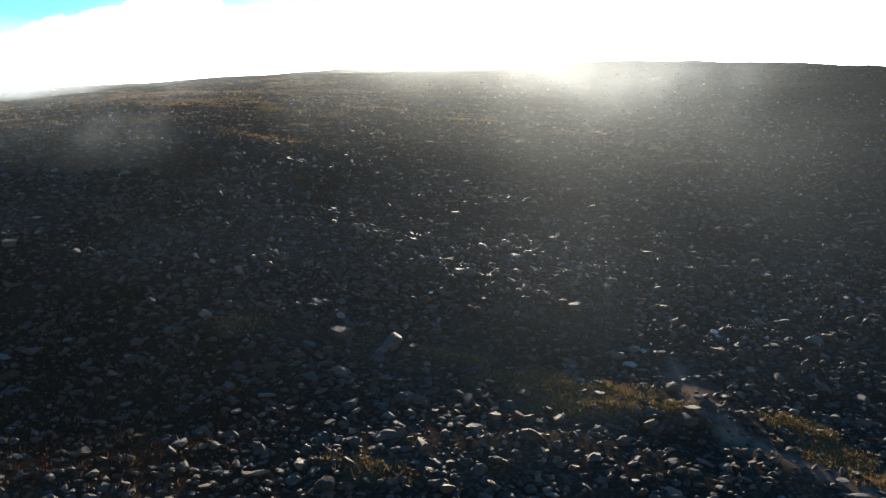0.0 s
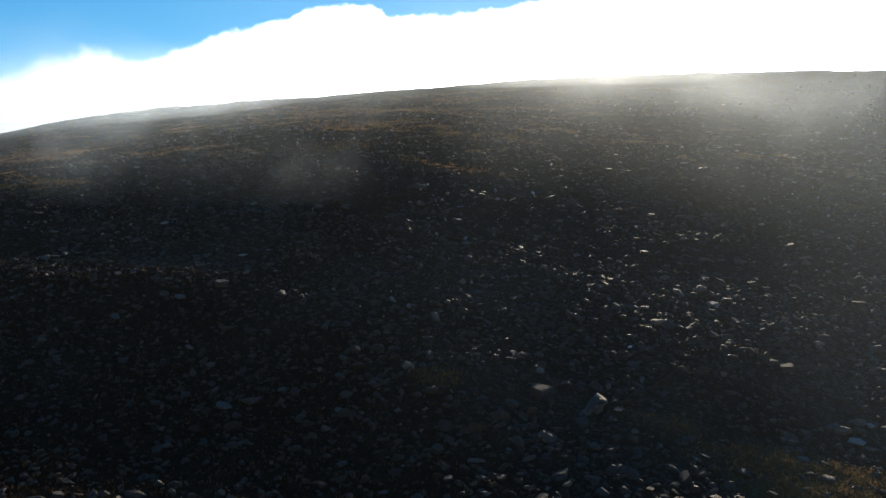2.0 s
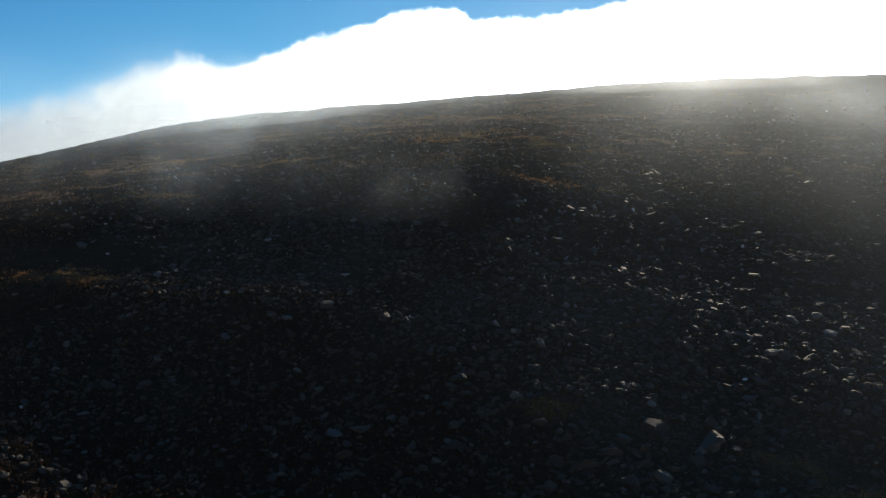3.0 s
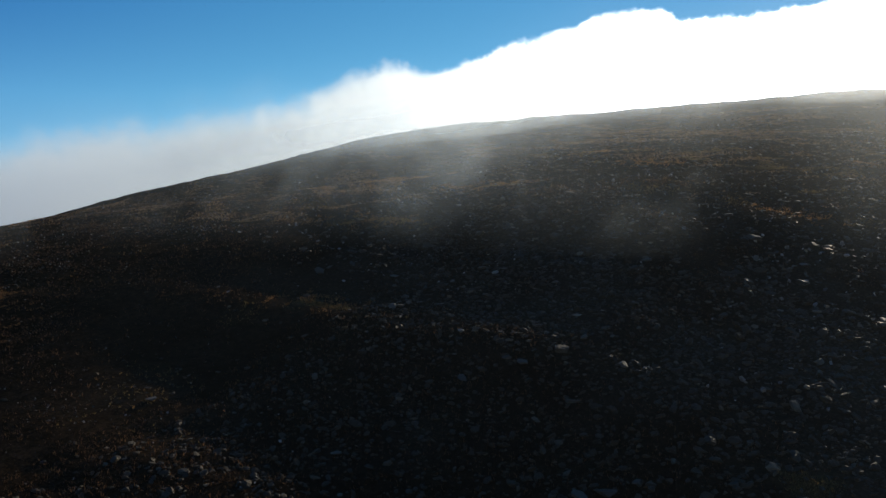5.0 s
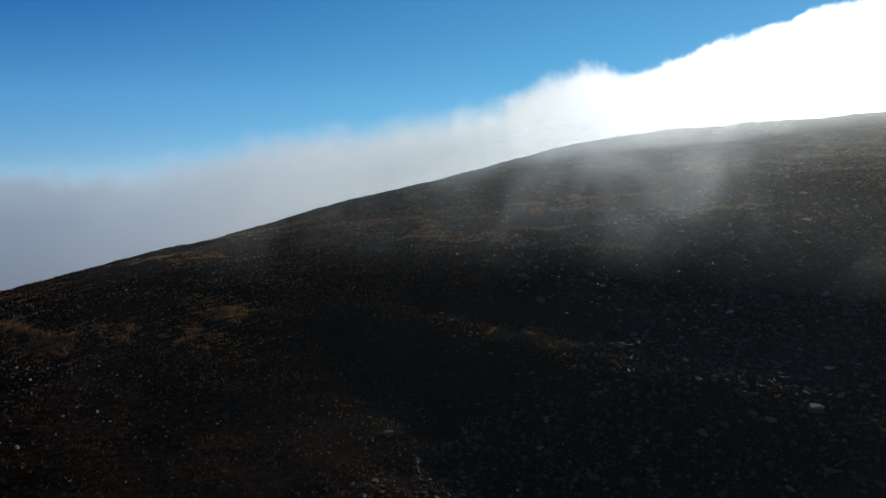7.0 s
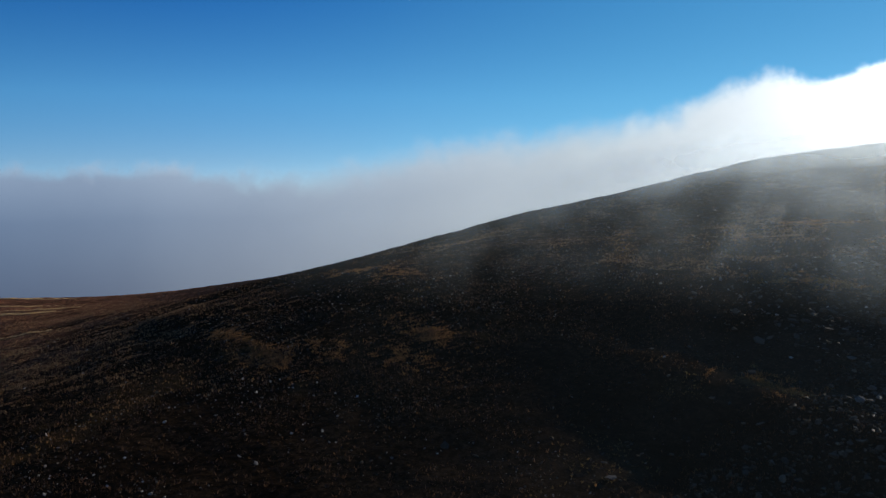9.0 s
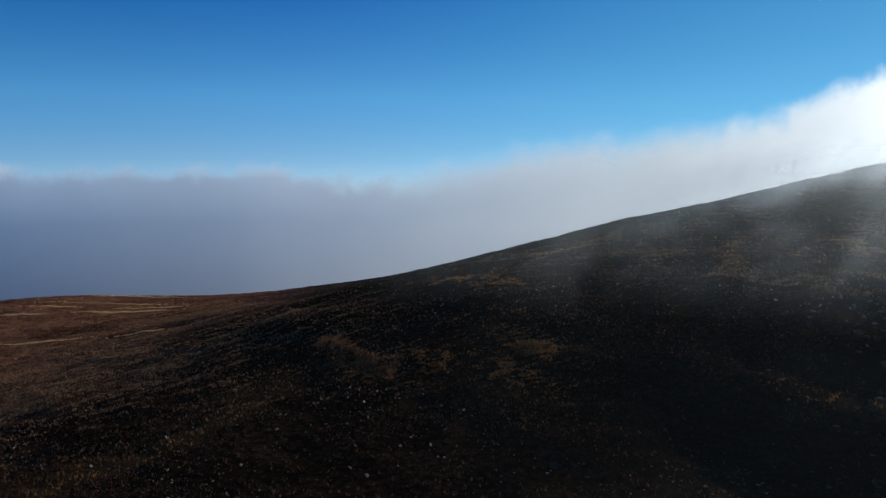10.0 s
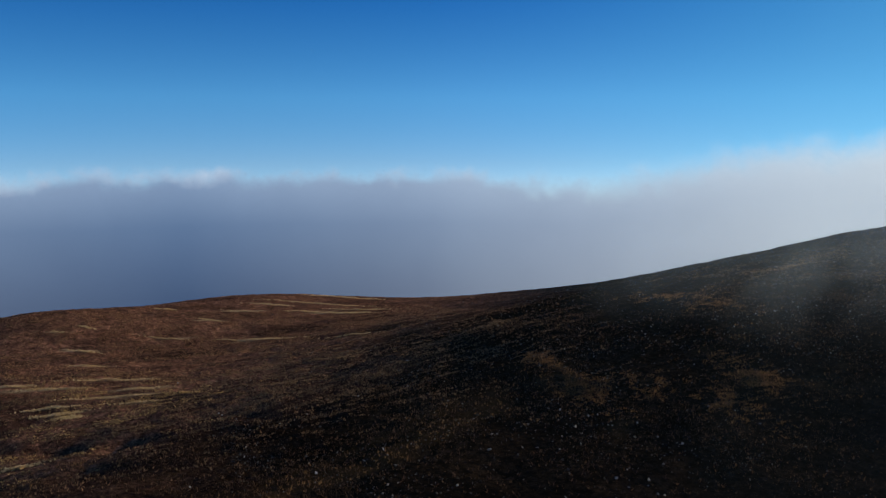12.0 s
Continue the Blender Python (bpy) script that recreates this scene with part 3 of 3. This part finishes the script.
def boulders():
    r = np.random.default_rng(21)
    shapes = [fast_mesh("boulder", *stone_shape(300 + k, 3, 9, 0.5), BOULDER) for k in range(9)]
    spots = list(BOULDERS)
    x, y = scattered(1500, -46, 46, 28, 92, r, lambda x, y: rocky(x, y) * 0.6)
    spots += [(a, b, float(np.clip(r.lognormal(-0.62, 0.22), 0.4, 0.9)) * (0.62 if a < -14 else 1.0)) for a, b in list(zip(x, y))[:255]]
    for px, py, half in spots:
        ob = new("boulder", shapes[int(r.integers(len(shapes)))])
        tall = half * float(r.uniform(0.34, 0.54))
        z = float(ground_z(np.array([px]), np.array([py]))[0])
        ob.matrix_world = pose(px, py, z + 0.3 * tall, float(r.normal(0, 10)), float(r.normal(0, 10)), float(r.uniform(0, 360))) @ Matrix.Diagonal((half, half * float(r.uniform(0.6, 0.9)), tall, 1))
        tagged(ob, "large grey granite boulder lying on the scree" if half > 0.8 else "grey granite boulder among smaller stones", "boulder", "boulders on the scree")


boulders()


# ---- plants ----
def tufts(name, x, y, high, blades, mat, seed, lean=0.5, broad=0.1):
    """Many tufts of narrow blades in one mesh."""
    r = np.random.default_rng(seed)
    n = len(x)
    z = ground_z(x, y) - 0.03
    a = r.uniform(0, 2 * np.pi, (n, blades))
    out = r.uniform(0.15, 1.0, (n, blades)) * lean * high[:, None]
    tip = np.stack([x[:, None] + np.cos(a) * out * 1.5, y[:, None] + np.sin(a) * out * 1.5, z[:, None] + high[:, None] * r.uniform(0.6, 1.1, (n, blades))], -1)
    foot = np.stack([x[:, None] + np.cos(a) * out * 0.35, y[:, None] + np.sin(a) * out * 0.35, np.repeat(z[:, None], blades, 1)], -1)
    wide = broad * high[:, None] * r.uniform(0.6, 1.3, (n, blades))
    side = np.stack([-np.sin(a) * wide, np.cos(a) * wide, 0 * wide], -1)
    verts = np.stack([foot - side, foot + side, tip], 2).reshape(-1, 3)
    return new(name, fast_mesh(name, verts, np.arange(len(verts)).reshape(-1, 3), mat))


x, y = scattered(800000, -70, 40, 25, 145, r, lambda x, y: grassy(x, y) * 0.95)
tagged(tufts("scree_grass", x, y, r.uniform(0.08, 0.24, len(x)), 6, MOSS_BLADES, 31, 0.9, 0.17), "mats of golden straw grass between the stones", "grass", kind="stuff")
x, y = scattered(150000, -250, -50, -45, 120, r, lambda x, y: grassy(x, y) * 0.9)
tagged(tufts("moor_grass", x, y, r.uniform(0.15, 0.35, len(x)), 6, STRAW_BLADES, 32), "patches of pale straw grass on the moor", "grass", kind="stuff")
x, y = scattered(60000, -245, -45, -45, 170, r, lambda x, y: heathy(x, y) * (1 - grassy(x, y)) * (1 - 0.4 * russet_moor(x, y)) * np.clip(0.4 + 1.2 * fbm(x, y, 9, 3), 0.08, 1))
tagged(tufts("heather", x, y, r.uniform(0.16, 0.36, len(x)), 7, HEATHER, 33, 0.9, 0.13), "low dark brown heather covering the moor", "heather", kind="stuff")

x, y = scattered(190000, -140, -42, -25, 105, r, lambda x, y: np.maximum(heathy(x, y), 0.8 * (1 - step(-60, -46, x)) * (1 - step(50, 62, y))) * (1 - 0.6 * grassy(x, y)) * (1 - 0.3 * russet_moor(x, y)) * np.clip(0.3 + 1.5 * fbm(x, y, 7, 3) + 0.5 * fbm(x + 40, y, 24, 2), 0.06, 1))
tagged(tufts("heather_near", x, y, r.uniform(0.12, 0.3, len(x)), 3, HEATHER, 34, 1.1, 0.12), "rough dark heather on the lower hillside", "heather", kind="stuff")
x, y = scattered(90000, -55, 40, 26, 110, r, brown_ground)
tagged(tufts("scree_heather", x, y, r.uniform(0.12, 0.3, len(x)), 6, HEATHER, 35, 0.8), "brown heather growing between the stones", "heather", kind="stuff")
x, y = scattered(170000, -225, -95, -45, 60, r, lambda x, y: russet_moor(x, y) * np.clip(0.4 + 0.4 * fbm(x, y, 4, 3) + 1.8 * fbm((x + 0.6 * y) * 0.04, land(x, y) * 3.4, 1.0, 3), 0, 1))
tagged(tufts("brown_moor_grass", x, y, r.uniform(0.12, 0.28, len(x)), 3, RUSSET, 36, 0.8, 0.2), "brown deer grass on the open moor", "grass", kind="stuff")
x, y = scattered(700000, -170, 30, 84, 215, r, lambda x, y: heathy(x, y) * (1 - 0.8 * step(-40, 10, x)) * (0.3 + 0.7 * step(-115, -85, x)) * np.clip(2.2 * fbm((x + 0.6 * y) * 0.09, land(x, y) * 1.5 + 1.6 * fbm(x, y, 18, 3), 1.0, 3) + 0.9 * fbm(x, y, 16, 3) - 0.25, 0.03, 0.5))
tagged(tufts("slope_grass", x, y, r.uniform(0.12, 0.32, len(x)), 4, TAN_BLADES, 38, 1.0, 0.12), "tawny grass in streaks over the upper hillside", "grass", kind="stuff")

def lie(x):
    """How far the strips of grass on the moor run off the y axis."""
    return np.interp(x, [-200, -176, -150, -118, -100, -84], [0.6, 0.5, 0.1, -0.25, 0.1, 0.5])


def strokes(n, x0, x1, y0, y1, r, weight, longest, per):
    """Places of tufts in loose lines, each up to longest, that lie as the strips do."""
    x, y = scattered(n, x0, x1, y0, y1, r, weight)
    v = r.uniform(-0.5, 0.5, (len(x), per)) * r.uniform(0.3, 1.0, (len(x), 1)) * longest
    px = x[:, None] + lie(x)[:, None] * v + 0.35 * fbm(v + x[:, None], y[:, None] + 0 * v, 2.5, 2) + r.normal(0, 0.07, v.shape)
    return px.ravel(), (y[:, None] + v).ravel()


sx, sy = [], []
for px, py, ax, ay in STRAW + STRAW_THIN:
    k = int(150 * ax * ay)
    bend = lie(px) + r.normal(0, 0.05)
    v = r.normal(0, 0.46, k) * ay
    sx.append(px + r.normal(0, 0.42, k) * ax + bend * v + 0.12 * fbm(v, 0 * v + px, 3.0, 2))
    sy.append(py + v)
x, y = np.concatenate(sx), np.concatenate(sy)
tagged(tufts("bleached_grass", x, y, r.uniform(0.12, 0.3, len(x)), 6, BLEACHED, 37, 0.7, 0.24), "strips of bleached pale grass on the open moor", "grass", kind="stuff")
x, y = scattered(160000, -225, -92, -42, 48, r, lambda x, y: np.clip(2.4 * fbm((x + 0.35 * y) * 0.5, y * 0.1, 1.0, 3) + 0.8 * fbm(x, y, 5, 3) - 0.3, 0.02, 0.7) * (0.35 + 0.65 * step(-165, -140, x)) * (1 - 0.9 * step(-120, -102, x + 0.4 * y)) * (1 - 0.8 * patch(x, y, DARK_HEATH)) + 0.3 * patch(x, y, [(-138, -18, 16, 11)]) * np.clip(4 * fbm((x + 0.15 * y) * 0.8, y * 0.12, 1.0, 3), 0, 1))
tagged(tufts("tussock_grass", x, y, r.uniform(0.14, 0.34, len(x)), 4, TAN_BLADES, 39, 0.8, 0.14), "tawny tussock grass in streaks across the moor", "grass", kind="stuff")
sx, sy = [], []
for px, py, ax, ay in GRASS_HIGH:
    k = int(2.4 * ax * ay)   # clumps, each of some ten tufts
    u, v = r.normal(0, 0.5, k) * ax, r.normal(0, 0.5, k) * max(ay, 0.4 * ax)
    sx.append((px + u[:, None] + r.normal(0, 0.3, (k, 10))).ravel())
    sy.append((py + v[:, None] + r.normal(0, 0.3, (k, 10))).ravel())
x, y = np.concatenate(sx), np.concatenate(sy)
tagged(tufts("golden_grass", x, y, r.uniform(0.14, 0.38, len(x)), 5, STRAW_BLADES, 40, 1.1, 0.07), "patches of golden dry grass on the hillside", "grass", kind="stuff")

x, y = strokes(5200, -200, -92, -42, 52, r, lambda x, y: np.clip(0.15 + 1.4 * fbm(x + 5, y, 15, 3), 0.03, 1) * np.exp(-((x + y + 114) / 34) ** 2), 8.0, 24)
tagged(tufts("streaked_grass", x, y, r.uniform(0.14, 0.3, len(x)), 3, TAN_BLADES, 41, 0.8, 0.18), "thin lines of tan grass running across the moor", "grass", kind="stuff")
x, y = strokes(11000, -160, -104, -40, 2, r, lambda x, y: patch(x, y, [(-139, -17, 11, 12), (-124, -24, 12, 8)]) * np.clip(0.3 + 1.6 * fbm(x, y, 6, 3), 0, 1), 3.6, 10)
tagged(tufts("straw_tussocks", x, y, r.uniform(0.1, 0.26, len(x)), 4, GOLDEN_BLADES, 43, 0.9, 0.18), "broken patches of golden straw grass on the moor", "grass", kind="stuff")
x, y = strokes(32000, -122, -66, 22, 74, r, lambda x, y: patch(x, y, GRASS_HIGH) * np.clip(0.4 + 1.2 * fbm(x, y, 5, 3), 0, 1), 2.2, 9)
tagged(tufts("tawny_grass", x, y, r.uniform(0.1, 0.26, len(x)), 4, STRAW_BLADES, 42, 0.9, 0.1), "ragged lines of orange dry grass on the slope", "grass", kind="stuff")


# ---- mist drifting over the hill ----
def mist_material():
    """Thin mist: scatters the light that falls on it from before and behind."""
    m, n, l, b = material("thin_mist")
    n.remove(b)
    place = n.new("ShaderNodeNewGeometry").outputs["Position"]
    a = n.new("ShaderNodeAttribute")
    a.attribute_name = "thickness"
    drift = n.new("ShaderNodeTexNoise")
    for key, value in (("Scale", 0.055), ("Detail", 4.0), ("Roughness", 0.55), ("Distortion", 0.7)):
        drift.inputs[key].default_value = value
    l.new(place, drift.inputs["Vector"])
    rag = n.new("ShaderNodeMapRange")
    rag.interpolation_type = "SMOOTHSTEP"
    l.new(drift.outputs[0], rag.inputs["Value"])
    rag.inputs["From Min"].default_value, rag.inputs["From Max"].default_value = 0.42, 0.7
    even = n.new("ShaderNodeAttribute")
    even.attribute_name = "evenness"
    cover = mix(n, l, even.outputs["Fac"], rag.outputs[0], (1.0, 1.0, 1.0))
    thick = math_node(n, l, "MULTIPLY", a.outputs["Fac"], cover)
    through_light, bounce, clear = n.new("ShaderNodeBsdfTranslucent"), n.new("ShaderNodeBsdfDiffuse"), n.new("ShaderNodeBsdfTransparent")
    for k in (through_light, bounce):
        k.inputs["Color"].default_value = (0.66, 0.84, 1.0, 1)
    drops, both = n.new("ShaderNodeMixShader"), n.new("ShaderNodeMixShader")
    drops.inputs[0].default_value = 0.15
    # droplets throw most of the light onwards
    onward = n.new("ShaderNodeBsdfRefraction")
    onward.distribution = "GGX"
    onward.inputs["Color"].default_value = (0.92, 0.97, 1.0, 1)
    onward.inputs["Roughness"].default_value, onward.inputs["IOR"].default_value = 1.0, 1.6
    scatter = n.new("ShaderNodeMixShader")
    scatter.inputs[0].default_value = 0.3
    l.new(drops.outputs[0], scatter.inputs[1])
    l.new(onward.outputs[0], scatter.inputs[2])
    l.new(through_light.outputs[0], drops.inputs[1])
    l.new(bounce.outputs[0], drops.inputs[2])
    l.new(thick, both.inputs[0])
    l.new(clear.outputs[0], both.inputs[1])
    l.new(scatter.outputs[0], both.inputs[2])
    l.new(both.outputs[0], n["Material Output"].inputs["Surface"])
    return m


MIST = mist_material()


def mist(points, high, sway, seed, evenness=0.08, low=0.04):
    """A bank of mist or glare veil along a line of (x, y, thickness) over the ground, fading up and down and at both
    ends.
    """
    p = np.array(points, float)
    along = np.linspace(0, len(p) - 1, 140)
    x, y = (np.interp(along, np.arange(len(p)), p[:, k]) for k in (0, 1))
    y = y + sway * fbm(x + seed * 130, 0 * x, 22.0, 3)
    up = np.linspace(0, 1, 24)
    rise = high * (1 + 0.35 * fbm(x + seed * 70, 0 * x + 9, 30.0, 3))
    X = x[None] + 0 * up[:, None]
    Y = y[None] + 0.25 * high * up[:, None]
    foot = 0.2 * high * fbm(x + seed * 31, 0 * x + 4, 24.0, 3)
    Z = (land(x, y) + foot)[None] + rise[None] * up[:, None]
    fade = step(low, low + 0.62, up)[:, None] * (1 - step(0.5, 1.0, up))[:, None] * 1.15
    ends = step(0, 0.15, along / (len(p) - 1)) * (1 - step(0.85, 1, along / (len(p) - 1))) * np.interp(along, np.arange(len(p)), p[:, 2])
    me = fast_mesh("mist", np.stack([X.ravel(), Y.ravel(), Z.ravel()], 1), grid_tris(len(up), len(along)), MIST, True)
    float_layer(me, "thickness", fade * ends[None])
    float_layer(me, "evenness", np.full(fade.shape[0] * len(along), evenness))
    return tagged(new("mist", me), "thin white mist and glare veils over the hillside", "mist", kind="stuff")


mist([(-146, 96, 0.0), (-152, 125, 0.08), (-154, 150, 0.2), (-147, 176, 0.36), (-128, 198, 0.42), (-92, 212, 0.44), (-55, 218, 0.42), (-8, 222, 0.32), (20, 222, 0.28), (60, 216, 0.26), (110, 205, 0.26)], 15, 3, 1, 0.7, -0.12)
mist([(-160, 120, 0.04), (-124, 136, 0.28), (-84, 150, 0.5), (-50, 156, 0.48), (-24, 160, 0.32), (10, 160, 0.2), (40, 160, 0.16), (80, 156, 0.18)], 18, 6, 6, 0.4)
mist([(-140, 92, 0.03), (-114, 108, 0.14), (-88, 120, 0.28), (-60, 126, 0.32), (-34, 128, 0.2), (0, 130, 0.15), (30, 130, 0.14), (60, 130, 0.12)], 18, 6, 3, 0.35)
mist([(-126, 42, 0.03), (-110, 53, 0.08), (-90, 62, 0.06), (-68, 70, 0.24), (-50, 76, 0.3), (-36, 78, 0.15), (-20, 80, 0.03)], 18, 5, 12, 0.2, -0.02)
# tall thin veils added to imitate lens glare and lift the darks, thickest sunward
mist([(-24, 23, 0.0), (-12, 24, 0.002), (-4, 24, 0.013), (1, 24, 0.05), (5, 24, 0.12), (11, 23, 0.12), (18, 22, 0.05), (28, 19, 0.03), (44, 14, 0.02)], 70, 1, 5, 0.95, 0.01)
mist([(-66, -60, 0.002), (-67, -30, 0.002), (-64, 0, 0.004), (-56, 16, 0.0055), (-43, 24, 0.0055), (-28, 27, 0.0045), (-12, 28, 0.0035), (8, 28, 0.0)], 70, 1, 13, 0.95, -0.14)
# a lower veil on the slope: part mist, part imitated glare
mist([(-60, 84, 0.0), (-44, 80, 0.025), (-26, 76, 0.045), (-8, 72, 0.11), (8, 71, 0.1), (22, 71, 0.03), (36, 71, 0.01), (60, 70, 0.0)], 26, 1, 15, 0.7, 0.12)


# ---- the nearest stones of the scree, one by one ----
def close_stones():
    k = np.random.default_rng(51)
    meshes = [fast_mesh("stone", *shape, BOULDER) for shape in NEAR_SHAPES]
    cx, cy, ch = CLOSE_STONES
    cz = ground_z(cx, cy)
    for px, py, pz, long in zip(cx.tolist(), cy.tolist(), cz.tolist(), ch.tolist()):
        ob = new("stone", meshes[int(k.integers(len(meshes)))])
        tall = long * float(k.uniform(0.4, 0.7))
        ob.matrix_world = pose(px, py, pz + 0.15 * tall, float(k.normal(0, 18)), float(k.normal(0, 18)), float(k.uniform(0, 360))) @ Matrix.Diagonal((long, long * float(k.uniform(0.6, 0.95)), tall, 1))
        ob.parent = near_scree


close_stones()
